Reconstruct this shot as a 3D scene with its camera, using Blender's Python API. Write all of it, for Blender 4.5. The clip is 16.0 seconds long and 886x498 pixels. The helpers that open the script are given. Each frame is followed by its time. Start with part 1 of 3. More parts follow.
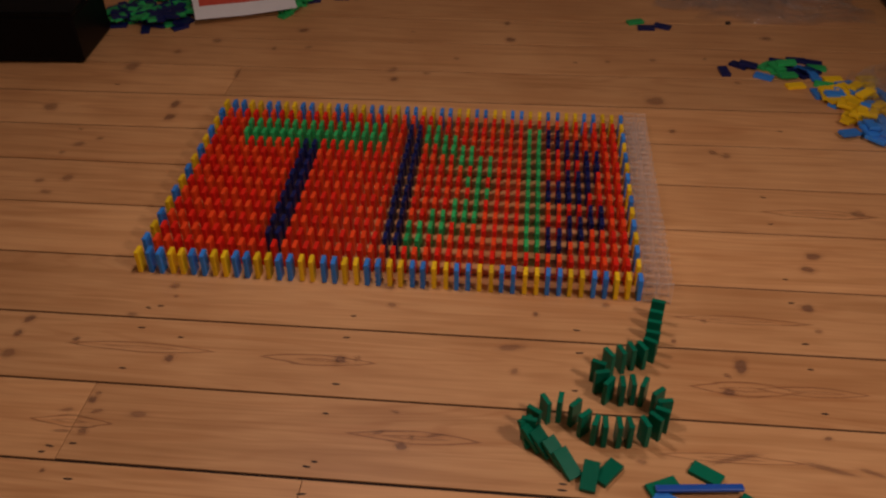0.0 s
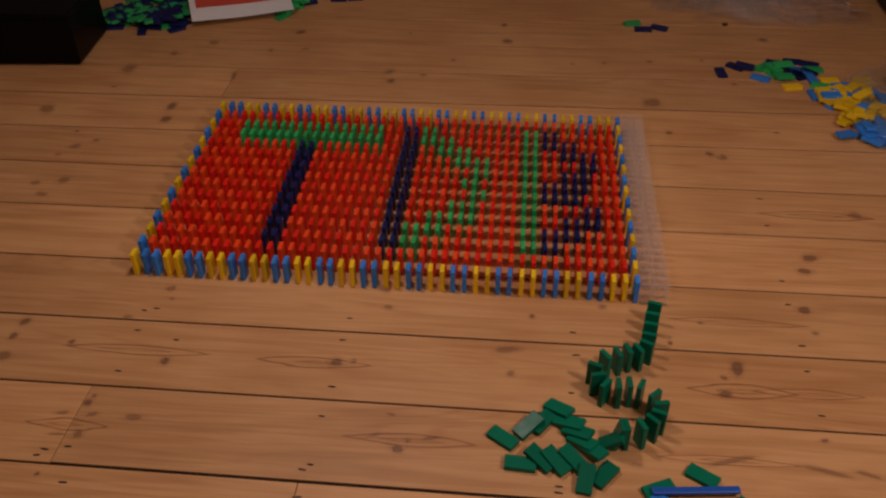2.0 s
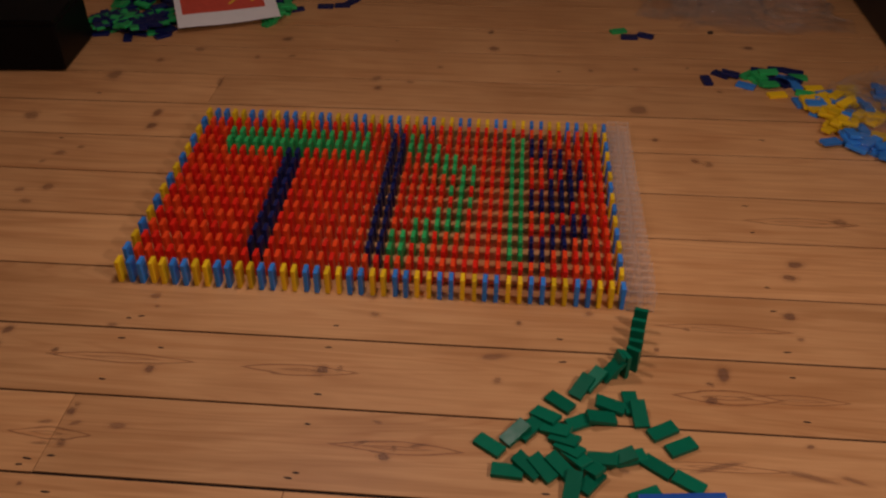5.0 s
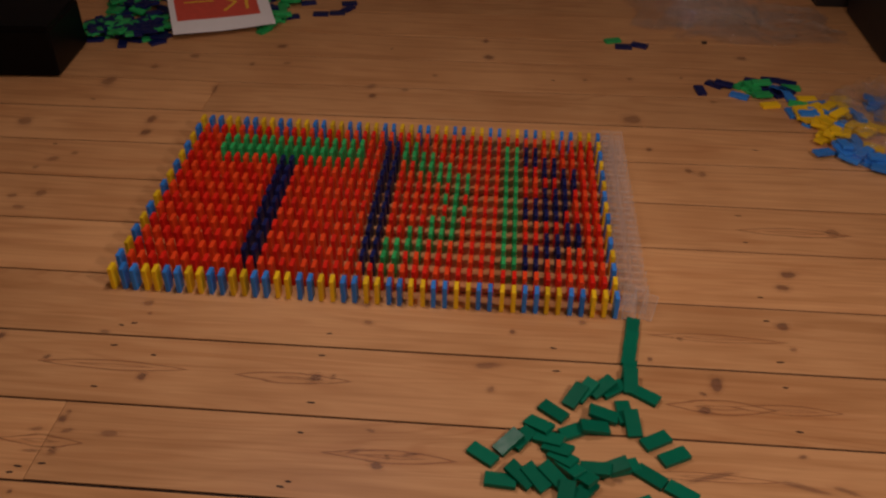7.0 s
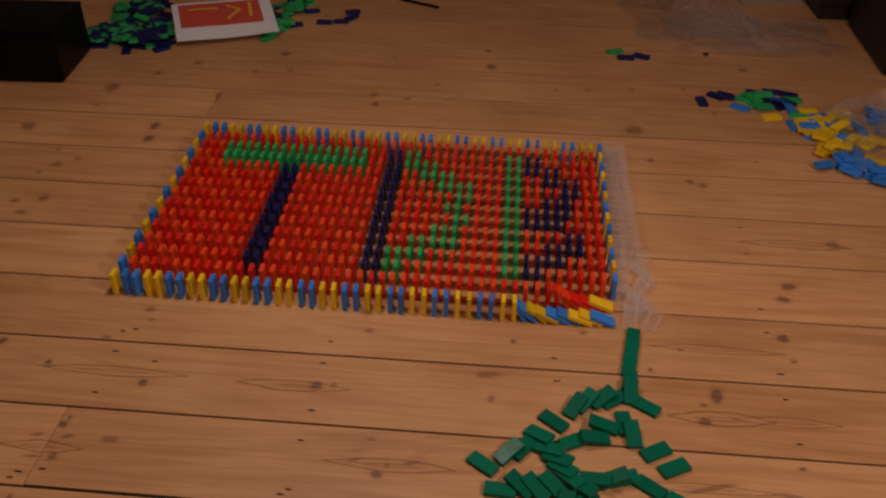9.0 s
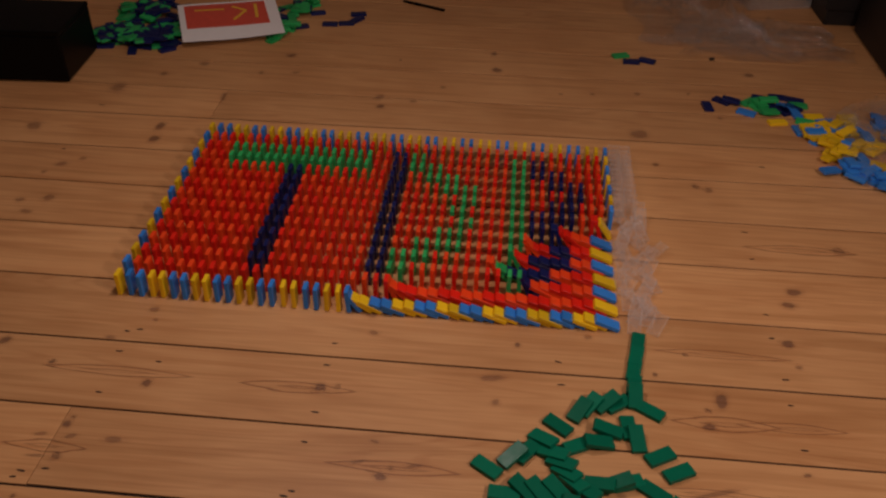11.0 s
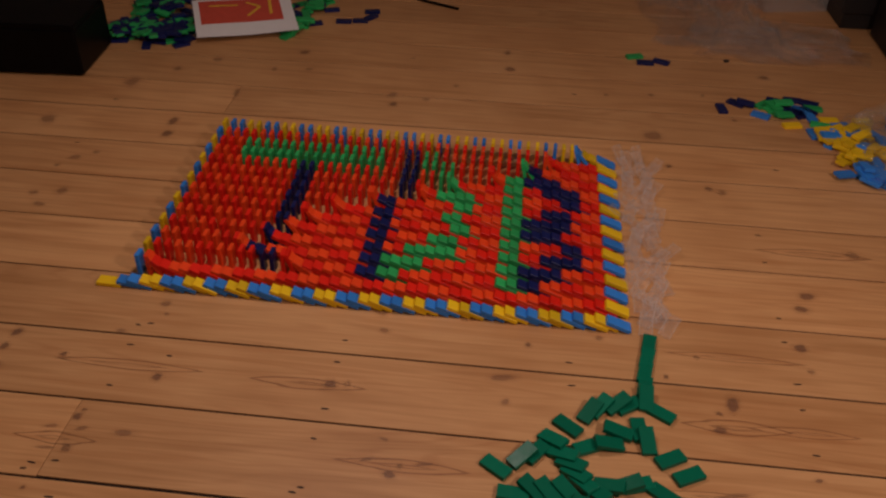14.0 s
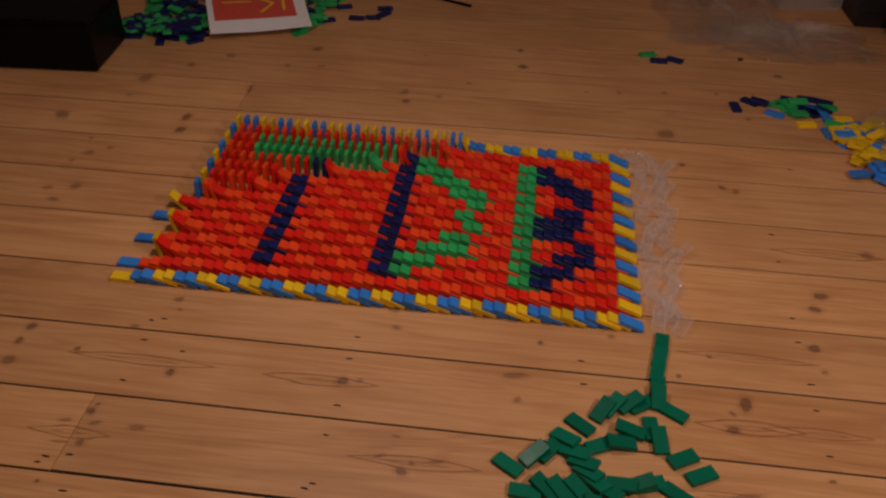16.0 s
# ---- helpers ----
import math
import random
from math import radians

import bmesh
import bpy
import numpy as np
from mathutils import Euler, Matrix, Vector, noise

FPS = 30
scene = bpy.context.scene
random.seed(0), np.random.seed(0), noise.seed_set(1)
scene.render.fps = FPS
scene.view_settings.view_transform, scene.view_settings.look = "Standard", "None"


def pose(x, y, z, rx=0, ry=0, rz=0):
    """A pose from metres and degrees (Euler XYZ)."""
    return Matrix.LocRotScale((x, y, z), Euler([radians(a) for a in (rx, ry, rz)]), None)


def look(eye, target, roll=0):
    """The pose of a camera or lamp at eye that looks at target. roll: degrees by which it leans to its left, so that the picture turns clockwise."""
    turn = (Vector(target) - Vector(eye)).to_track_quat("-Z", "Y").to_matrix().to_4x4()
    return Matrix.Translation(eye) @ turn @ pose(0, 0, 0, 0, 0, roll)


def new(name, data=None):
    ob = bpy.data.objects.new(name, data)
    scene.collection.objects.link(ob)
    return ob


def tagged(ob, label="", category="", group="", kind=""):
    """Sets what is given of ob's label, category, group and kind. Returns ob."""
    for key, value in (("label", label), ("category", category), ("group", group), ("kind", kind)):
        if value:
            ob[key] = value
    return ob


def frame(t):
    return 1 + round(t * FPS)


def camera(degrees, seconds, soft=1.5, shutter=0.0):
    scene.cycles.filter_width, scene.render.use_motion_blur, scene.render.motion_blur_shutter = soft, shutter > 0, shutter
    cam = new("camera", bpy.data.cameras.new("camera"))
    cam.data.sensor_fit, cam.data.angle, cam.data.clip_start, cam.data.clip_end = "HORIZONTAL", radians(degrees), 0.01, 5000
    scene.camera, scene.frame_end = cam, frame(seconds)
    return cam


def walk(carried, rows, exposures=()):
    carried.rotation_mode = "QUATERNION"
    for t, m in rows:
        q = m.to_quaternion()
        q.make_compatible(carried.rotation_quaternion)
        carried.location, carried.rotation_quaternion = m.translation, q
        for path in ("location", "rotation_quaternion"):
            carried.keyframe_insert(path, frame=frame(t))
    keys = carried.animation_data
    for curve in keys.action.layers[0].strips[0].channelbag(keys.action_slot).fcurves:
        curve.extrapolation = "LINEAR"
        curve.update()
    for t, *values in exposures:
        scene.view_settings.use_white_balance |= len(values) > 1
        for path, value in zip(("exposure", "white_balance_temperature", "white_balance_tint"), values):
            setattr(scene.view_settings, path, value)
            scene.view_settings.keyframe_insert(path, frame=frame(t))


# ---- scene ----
cam = camera(54.0, 16.0, soft=2.4)

PATH = [
    (0, (0.71, -1.22, 1.061), (0.551, 0.344, -0.175), -0.5),
    (0.5, (0.71, -1.219, 1.06), (0.55, 0.345, -0.176), -0.5),
    (1, (0.711, -1.218, 1.059), (0.55, 0.346, -0.176), -0.6),
    (1.5, (0.712, -1.218, 1.061), (0.553, 0.347, -0.175), -0.5),
    (2, (0.714, -1.217, 1.061), (0.558, 0.349, -0.173), -0.5),
    (2.5, (0.716, -1.216, 1.061), (0.566, 0.352, -0.172), -0.4),
    (3, (0.715, -1.216, 1.058), (0.571, 0.355, -0.172), -0.3),
    (3.5, (0.716, -1.215, 1.06), (0.576, 0.356, -0.17), -0.2),
    (4, (0.716, -1.216, 1.06), (0.58, 0.357, -0.168), -0.2),
    (6.5, (0.716, -1.214, 1.058), (0.599, 0.373, -0.153), 0.6),
    (7, (0.715, -1.214, 1.061), (0.6, 0.376, -0.147), 0.7),
    (7.5, (0.715, -1.215, 1.063), (0.6, 0.379, -0.14), 0.9),
    (8, (0.714, -1.215, 1.062), (0.599, 0.382, -0.136), 1.0),
    (8.5, (0.712, -1.216, 1.062), (0.598, 0.385, -0.132), 1.2),
    (9, (0.712, -1.216, 1.065), (0.596, 0.385, -0.129), 1.2),
    (11.5, (0.706, -1.215, 1.062), (0.582, 0.39, -0.124), 1.7),
    (12, (0.706, -1.215, 1.061), (0.579, 0.391, -0.124), 1.8),
    (12.5, (0.704, -1.214, 1.061), (0.576, 0.391, -0.126), 1.9),
    (13, (0.703, -1.214, 1.061), (0.571, 0.389, -0.127), 2.0),
    (13.5, (0.7, -1.214, 1.059), (0.566, 0.389, -0.129), 2.0),
    (14, (0.701, -1.214, 1.06), (0.56, 0.387, -0.13), 2.0),
    (14.5, (0.701, -1.213, 1.061), (0.555, 0.386, -0.132), 1.9),
    (15, (0.699, -1.214, 1.058), (0.548, 0.385, -0.134), 1.9),
    (15.5, (0.698, -1.212, 1.059), (0.541, 0.383, -0.136), 1.9),
    (16, (0.695, -1.214, 1.06), (0.533, 0.381, -0.136), 1.9),
]
walk(cam, [(t, look(eye, target, roll)) for t, eye, target, roll in PATH])

# ---- world and lamps ----
world = bpy.data.worlds.new("world")
scene.world = world
world.use_nodes = True
world.node_tree.nodes["Background"].inputs["Color"].default_value = (1.0, 0.75, 0.60, 1)
world.node_tree.nodes["Background"].inputs["Strength"].default_value = 0.02


def lamp(name, eye, power, radius, colour):
    data = bpy.data.lights.new(name, "POINT")
    data.shadow_soft_size, data.energy, data.color = radius, power, colour
    ob = new(name, data)
    ob.location = eye
    return ob


WARM = (1.0, 0.795, 0.735)
# two unseen lights without known fixtures, fitted to shadow directions and floor brightness
lamp("front_right_light", (1.58, -0.72, 1.22), 27, 0.08, WARM)
lamp("left_light", (0.37, 0.07, 1.13), 15.0, 0.08, WARM)
# clear pieces lie many deep
scene.cycles.transparent_max_bounces = 32


# ---- materials ----
def mat(name):
    m = bpy.data.materials.new(name)
    m.use_nodes = True
    return m, m.node_tree.nodes, m.node_tree.links, m.node_tree.nodes["Principled BSDF"]


def ramp(nodes, stops):
    r = nodes.new("ShaderNodeValToRGB")
    e = r.color_ramp.elements
    while len(e) < len(stops):
        e.new(0.5)
    for k, (p, c) in zip(e, stops):
        k.position, k.color = p, (*c, 1)
    return r


def noise_tex(nodes, links, vec, scale, detail=3.0, rough=0.55, distort=0.0):
    n = nodes.new("ShaderNodeTexNoise")
    n.inputs["Scale"].default_value, n.inputs["Detail"].default_value = scale, detail
    n.inputs["Roughness"].default_value, n.inputs["Distortion"].default_value = rough, distort
    links.new(vec, n.inputs["Vector"])
    return n.outputs["Fac"]


def mixc(nodes, links, mode, fac, a, b):
    x = nodes.new("ShaderNodeMix")
    x.data_type, x.blend_type = "RGBA", mode
    for i, v in ((0, fac), (6, a), (7, b)):
        if isinstance(v, bpy.types.NodeSocket):
            links.new(v, x.inputs[i])
        else:
            x.inputs[i].default_value = v
    return x.outputs[2]


def math_node(nodes, links, op, a, b):
    x = nodes.new("ShaderNodeMath")
    x.operation = op
    for i, v in ((0, a), (1, b)):
        if isinstance(v, bpy.types.NodeSocket):
            links.new(v, x.inputs[i])
        else:
            x.inputs[i].default_value = v
    return x.outputs[0]


def bump(nodes, links, height, strength, distance, bsdf):
    b = nodes.new("ShaderNodeBump")
    b.inputs["Strength"].default_value, b.inputs["Distance"].default_value = strength, distance
    links.new(height, b.inputs["Height"])
    links.new(b.outputs["Normal"], bsdf.inputs["Normal"])


def plastic(name, colour, rough=0.38, vary=0.18, gloss=0.30):
    """Moulded plastic: small colour differences from piece to piece, light scuffs."""
    m, n, l, b = mat(name)
    info, co = n.new("ShaderNodeObjectInfo"), n.new("ShaderNodeTexCoord")
    hsv = n.new("ShaderNodeHueSaturation")
    hsv.inputs["Color"].default_value = (*colour, 1)
    v = n.new("ShaderNodeMapRange")
    v.inputs["To Min"].default_value, v.inputs["To Max"].default_value = 1 - vary, 1 + vary
    l.new(info.outputs["Random"], v.inputs["Value"])
    l.new(v.outputs["Result"], hsv.inputs["Value"])
    scuff = noise_tex(n, l, co.outputs["Object"], 90, 4)
    c = mixc(n, l, "MULTIPLY", 0.25, hsv.outputs["Color"], ramp_out(n, l, scuff, [(0.3, (0.75, 0.75, 0.75)), (0.7, (1, 1, 1))]))
    l.new(c, b.inputs["Base Color"])
    r = n.new("ShaderNodeMapRange")
    r.inputs["To Min"].default_value, r.inputs["To Max"].default_value = rough - 0.08, rough + 0.14
    l.new(scuff, r.inputs["Value"])
    l.new(r.outputs["Result"], b.inputs["Roughness"])
    b.inputs["Specular IOR Level"].default_value = gloss
    bump(n, l, scuff, 0.12, 0.0004, b)
    return m


def ramp_out(n, l, fac, stops):
    r = ramp(n, stops)
    l.new(fac, r.inputs["Fac"])
    return r.outputs["Color"]


def pine():
    """Lacquered pine: long grain, darker growth bands, stains, differs from board to board."""
    m, n, l, b = mat("pine_boards")
    info, geo = n.new("ShaderNodeObjectInfo"), n.new("ShaderNodeTexCoord")
    off = n.new("ShaderNodeVectorMath")
    off.operation = "SCALE"
    off.inputs[0].default_value = (7.3, 3.1, 1.7)
    l.new(info.outputs["Random"], off.inputs["Scale"])
    add = n.new("ShaderNodeVectorMath")
    l.new(geo.outputs["Object"], add.inputs[0])
    l.new(off.outputs[0], add.inputs[1])
    mp = n.new("ShaderNodeMapping")
    mp.inputs["Scale"].default_value = (1.1, 17, 6)
    l.new(add.outputs[0], mp.inputs["Vector"])
    bands = noise_tex(n, l, mp.outputs[0], 2.2, 2.5, 0.5, 0.6)
    mp2 = n.new("ShaderNodeMapping")
    mp2.inputs["Scale"].default_value = (7, 260, 60)
    l.new(add.outputs[0], mp2.inputs["Vector"])
    fine = noise_tex(n, l, mp2.outputs[0], 1.0, 3, 0.6)
    stain = noise_tex(n, l, add.outputs[0], 3.5, 3, 0.55)
    c = ramp_out(n, l, bands, [(0.32, (0.55, 0.278, 0.112)), (0.52, (0.67, 0.362, 0.157)), (0.68, (0.58, 0.290, 0.117))])
    c = mixc(n, l, "MULTIPLY", 0.20, c, ramp_out(n, l, fine, [(0.34, (0.66, 0.57, 0.50)), (0.60, (1, 1, 1))]))
    c = mixc(n, l, "MULTIPLY", 0.42, c, ramp_out(n, l, stain, [(0.30, (0.70, 0.59, 0.50)), (0.58, (1, 1, 1))]))
    mp3 = n.new("ShaderNodeMapping")
    mp3.inputs["Scale"].default_value = (0.55, 7.5, 2)
    l.new(add.outputs[0], mp3.inputs["Vector"])
    field = noise_tex(n, l, mp3.outputs[0], 1.6, 1.5, 0.45, 0.25)
    ring = math_node(n, l, "SINE", math_node(n, l, "MULTIPLY", field, 95), 0)
    mask = ramp_out(n, l, noise_tex(n, l, mp.outputs[0], 0.9, 2), [(0.40, (0.05, 0.05, 0.05)), (0.62, (0.30, 0.30, 0.30))])
    c = mixc(n, l, "MULTIPLY", mask, c, ramp_out(n, l, ring, [(0.35, (1, 1, 1)), (0.95, (0.66, 0.50, 0.40))]))
    hsv = n.new("ShaderNodeHueSaturation")
    mr = n.new("ShaderNodeMapRange")
    mr.inputs["To Min"].default_value, mr.inputs["To Max"].default_value = 0.90, 1.12
    l.new(info.outputs["Random"], mr.inputs["Value"])
    l.new(mr.outputs["Result"], hsv.inputs["Value"])
    l.new(c, hsv.inputs["Color"])
    l.new(hsv.outputs["Color"], b.inputs["Base Color"])
    rr = n.new("ShaderNodeMapRange")
    rr.inputs["To Min"].default_value, rr.inputs["To Max"].default_value = 0.38, 0.62
    l.new(stain, rr.inputs["Value"])
    l.new(rr.outputs["Result"], b.inputs["Roughness"])
    b.inputs["Specular IOR Level"].default_value = 0.35
    bump(n, l, fine, 0.12, 0.001, b)
    return m


def knot_mat(name, core, halo, dense):
    """A knot: dark ragged core, reddish rings, fading into the board."""
    m, n, l, b = mat(name)
    co, info = n.new("ShaderNodeTexCoord"), n.new("ShaderNodeObjectInfo")
    add = n.new("ShaderNodeVectorMath")
    sc = n.new("ShaderNodeVectorMath")
    sc.operation = "SCALE"
    sc.inputs[0].default_value = (9, 5, 3)
    l.new(info.outputs["Random"], sc.inputs["Scale"])
    l.new(co.outputs["Object"], add.inputs[0])
    l.new(sc.outputs[0], add.inputs[1])
    wob = noise_tex(n, l, add.outputs[0], 2.2, 3)
    ln = n.new("ShaderNodeVectorMath")
    ln.operation = "LENGTH"
    l.new(co.outputs["Object"], ln.inputs[0])
    r = math_node(n, l, "ADD", ln.outputs["Value"], math_node(n, l, "MULTIPLY", math_node(n, l, "SUBTRACT", wob, 0.5), 0.5))
    ring = math_node(n, l, "SINE", math_node(n, l, "MULTIPLY", r, 22), 0)
    c = ramp_out(n, l, r, [(0.0, halo), (0.09, core), (0.24, core), (0.36, halo), (1.0, halo)])
    c = mixc(n, l, "MULTIPLY", 0.3, c, ramp_out(n, l, ring, [(0.2, (0.7, 0.6, 0.5)), (0.8, (1, 1, 1))]))
    l.new(c, b.inputs["Base Color"])
    b.inputs["Roughness"].default_value = 0.5
    a = ramp_out(n, l, r, [(0.24, (dense,) * 3), (0.34, (dense * 0.3,) * 3), (0.60, (0, 0, 0))])
    l.new(a, b.inputs["Alpha"])
    return m


def figure_mat():
    """Reddish late-wood lines that part round a knot in long pointed loops."""
    m, n, l, b = mat("pine_figure")
    co, info = n.new("ShaderNodeTexCoord"), n.new("ShaderNodeObjectInfo")
    sc, add = n.new("ShaderNodeVectorMath"), n.new("ShaderNodeVectorMath")
    sc.operation = "SCALE"
    sc.inputs[0].default_value = (11, 6, 2)
    l.new(info.outputs["Random"], sc.inputs["Scale"])
    l.new(co.outputs["Object"], add.inputs[0])
    l.new(sc.outputs[0], add.inputs[1])
    xyz = n.new("ShaderNodeSeparateXYZ")
    l.new(co.outputs["Object"], xyz.inputs[0])
    wob = math_node(n, l, "MULTIPLY", math_node(n, l, "SUBTRACT", noise_tex(n, l, add.outputs[0], 1.4, 2), 0.5), 0.45)
    r = math_node(n, l, "ADD", math_node(n, l, "ADD", math_node(n, l, "POWER", math_node(n, l, "ABSOLUTE", xyz.outputs["X"], 0), 1.7), math_node(n, l, "ABSOLUTE", xyz.outputs["Y"], 0)), wob)
    ring = math_node(n, l, "SINE", math_node(n, l, "MULTIPLY", r, 14), 0)
    lines = ramp_out(n, l, ring, [(0.40, (0, 0, 0)), (1.0, (0.48, 0.48, 0.48))])
    fade = ramp_out(n, l, r, [(0.0, (0.5, 0.5, 0.5)), (0.55, (1, 1, 1)), (0.95, (0, 0, 0))])
    b.inputs["Base Color"].default_value = (0.30, 0.115, 0.050, 1)
    b.inputs["Roughness"].default_value = 0.5
    l.new(mixc(n, l, "MULTIPLY", 1.0, lines, fade), b.inputs["Alpha"])
    return m


def clear_mat(name, haze, tint=(1, 1, 1), rough=0.07, wrinkle=0.0, sheen=0.05):
    """Clear plastic: sees through, a little milky, with real gloss at its faces."""
    m, n, l, b = mat(name)
    b.inputs["Base Color"].default_value = (0.85 * tint[0], 0.83 * tint[1], 0.82 * tint[2], 1)
    b.inputs["Roughness"].default_value = 0.3
    tl, both = n.new("ShaderNodeBsdfTranslucent"), n.new("ShaderNodeMixShader")
    tl.inputs["Color"].default_value = (0.95 * tint[0], 0.93 * tint[1], 0.92 * tint[2], 1)
    l.new(b.outputs[0], both.inputs[1])
    l.new(tl.outputs[0], both.inputs[2])
    tr, gl = n.new("ShaderNodeBsdfTransparent"), n.new("ShaderNodeBsdfGlossy")
    tr.inputs["Color"].default_value = (1, 1, 1, 1)
    gl.inputs["Roughness"].default_value = rough
    m1, m2 = n.new("ShaderNodeMixShader"), n.new("ShaderNodeMixShader")
    m1.inputs[0].default_value = haze
    l.new(tr.outputs[0], m1.inputs[1])
    l.new(both.outputs[0], m1.inputs[2])
    m2.inputs[0].default_value = sheen
    l.new(m1.outputs[0], m2.inputs[1])
    l.new(gl.outputs[0], m2.inputs[2])
    l.new(m2.outputs[0], n["Material Output"].inputs["Surface"])
    if wrinkle:
        co = n.new("ShaderNodeTexCoord")
        h = noise_tex(n, l, co.outputs["Object"], 40, 3, 0.5, 0.8)
        bp = n.new("ShaderNodeBump")
        bp.inputs["Strength"].default_value, bp.inputs["Distance"].default_value = 0.8, wrinkle
        l.new(h, bp.inputs["Height"])
        for s in (gl, b):
            l.new(bp.outputs["Normal"], s.inputs["Normal"])
    return m


def plain(name, colour, rough, grain=0.15, scale=60):
    m, n, l, b = mat(name)
    co = n.new("ShaderNodeTexCoord")
    f = noise_tex(n, l, co.outputs["Object"], scale, 4)
    c = mixc(n, l, "MULTIPLY", 1.0, (*colour, 1), ramp_out(n, l, f, [(0.3, (1 - grain,) * 3), (0.7, (1, 1, 1))]))
    l.new(c, b.inputs["Base Color"])
    b.inputs["Roughness"].default_value = rough
    bump(n, l, f, 0.1, 0.001, b)
    return m


COLOURS = {
    "red": plastic("red_plastic", (0.74, 0.017, 0.007), vary=0.10),
    "orange": plastic("orange_red_plastic", (0.84, 0.064, 0.011), vary=0.07),
    "yellow": plastic("yellow_plastic", (0.80, 0.51, 0.012)),
    "blue": plastic("blue_plastic", (0.035, 0.22, 0.68)),
    "navy": plastic("navy_plastic", (0.007, 0.012, 0.085)),
    "green": plastic("green_plastic", (0.028, 0.39, 0.105)),
    "dark green": plastic("dark_green_plastic", (0.003, 0.140, 0.078), 0.28, gloss=0.14),
    "clear": clear_mat("clear_plastic", 0.08, (1.12, 1.07, 1.05), 0.05, 0.0, 0.05),
}
# milkier bevel material in place of bright glints along clear edges
EDGE_GLINT = clear_mat("clear_edge_glint", 0.44, (1.12, 1.07, 1.05), 0.12, 0.0, 0.08)
PINE = pine()
KNOT = knot_mat("pine_knot", (0.130, 0.060, 0.052), (0.29, 0.112, 0.052), 0.43)
KNOT_PALE = knot_mat("pale_pine_knot", (0.18, 0.080, 0.058), (0.32, 0.136, 0.062), 0.32)
FIGURE = figure_mat()
NAIL = plain("dark_nail_hole", (0.025, 0.012, 0.008), 0.7)
GAP = plain("dark_subfloor", (0.012, 0.005, 0.0035), 0.95)
WALL = plain("painted_wall", (0.34, 0.31, 0.28), 0.85, 0.06, 9)
CEILING = plain("white_ceiling_paint", (0.50, 0.47, 0.43), 0.9, 0.04, 9)
BLACK = plain("black_lacquer", (0.0032, 0.0028, 0.003), 0.35, 0.3, 30)
BLACK.node_tree.nodes["Principled BSDF"].inputs["Specular IOR Level"].default_value = 0.1
DARKWOOD = plain("dark_stained_wood", (0.008, 0.0045, 0.0035), 0.55, 0.4, 25)
PAPER = plain("white_paper", (0.84, 0.82, 0.82), 0.7, 0.05, 40)
PRINT = plain("red_print", (0.66, 0.090, 0.055), 0.6, 0.12, 60)
PRINT_Y = plain("yellow_print", (0.85, 0.50, 0.05), 0.6, 0.1, 60)
FILM = clear_mat("crinkled_clear_film", 0.02, (1, 0.97, 0.93), 0.035, 0.03, 0.11)


# ---- building helpers ----
def mesh_of(name, bm, material):
    me = bpy.data.meshes.new(name)
    bm.to_mesh(me)
    bm.free()
    me.materials.append(material)
    return me


def part(name, bm, material, parent=None, label=""):
    ob = new(name, mesh_of(name, bm, material))
    if parent:
        ob.parent = parent
    return tagged(ob, label=label)


def box(x0, x1, y0, y1, z0, z1, bevel=0.0, segments=1):
    bm = bmesh.new()
    bmesh.ops.create_cube(bm, size=1)
    for v in bm.verts:
        v.co = Vector(((x0 + x1) / 2 + v.co.x * (x1 - x0), (y0 + y1) / 2 + v.co.y * (y1 - y0), (z0 + z1) / 2 + v.co.z * (z1 - z0)))
    if bevel:
        bmesh.ops.bevel(bm, geom=bm.edges[:], offset=bevel, segments=segments, affect="EDGES", profile=0.5)
    return bm


# ---- the room ----
X0, X1, Y0, Y1, TALL = -2.2, 3.4, -2.2, 3.0, 2.5
floor = tagged(part("floor", box(X0, X1, Y0, Y1, -0.06, -0.0030), GAP), label="lacquered pine board floor with dark gaps", kind="structure")
tagged(part("ceiling", box(X0, X1, Y0, Y1, TALL, TALL + 0.1), CEILING), label="plain pale ceiling", kind="structure")
tagged(part("wall_north", box(X0 - 0.1, X1 + 0.1, Y1, Y1 + 0.1, -0.06, TALL + 0.1), WALL), label="plain painted wall in dim light", kind="structure")
tagged(part("wall_south", box(X0 - 0.1, X1 + 0.1, Y0 - 0.1, Y0, -0.06, TALL + 0.1), WALL), label="plain painted wall in dim light", kind="structure")
tagged(part("wall_west", box(X0 - 0.1, X0, Y0, Y1, -0.06, TALL + 0.1), WALL), label="plain painted wall in dim light", kind="structure")
tagged(part("wall_east", box(X1, X1 + 0.1, Y0, Y1, -0.06, TALL + 0.1), WALL), label="plain painted wall in dim light", kind="structure")

# ---- dominoes ----
THICK, WIDE, HIGH = 0.0082, 0.024, 0.048
PITCH_X, PITCH_Y, COLS, ROWS = 0.0209, 0.04136, 46, 15
DOMINO = {}
for tone, material in COLOURS.items():
    DOMINO[tone] = mesh_of("domino", box(0, THICK, -WIDE / 2, WIDE / 2, 0, HIGH, 0.0006), material)
# the clear ones get whitish bevels that paint in their bright edge outlines
DOMINO["clear"] = mesh_of("domino", box(0, THICK, -WIDE / 2, WIDE / 2, 0, HIGH, 0.0008), COLOURS["clear"])
DOMINO["clear"].materials.append(EDGE_GLINT)
for face in DOMINO["clear"].polygons:
    face.material_index = 0 if max(abs(c) for c in face.normal) > 0.95 else 1


def domino(tone, m, label, group):
    """One domino; its origin is the middle of the lower edge over which it tips, towards its own -x."""
    ob = new(tone.replace(" ", "_").replace("orange", "orange_red") + "_domino", DOMINO[tone])
    ob.matrix_world = m
    return tagged(ob, label, "domino", group)


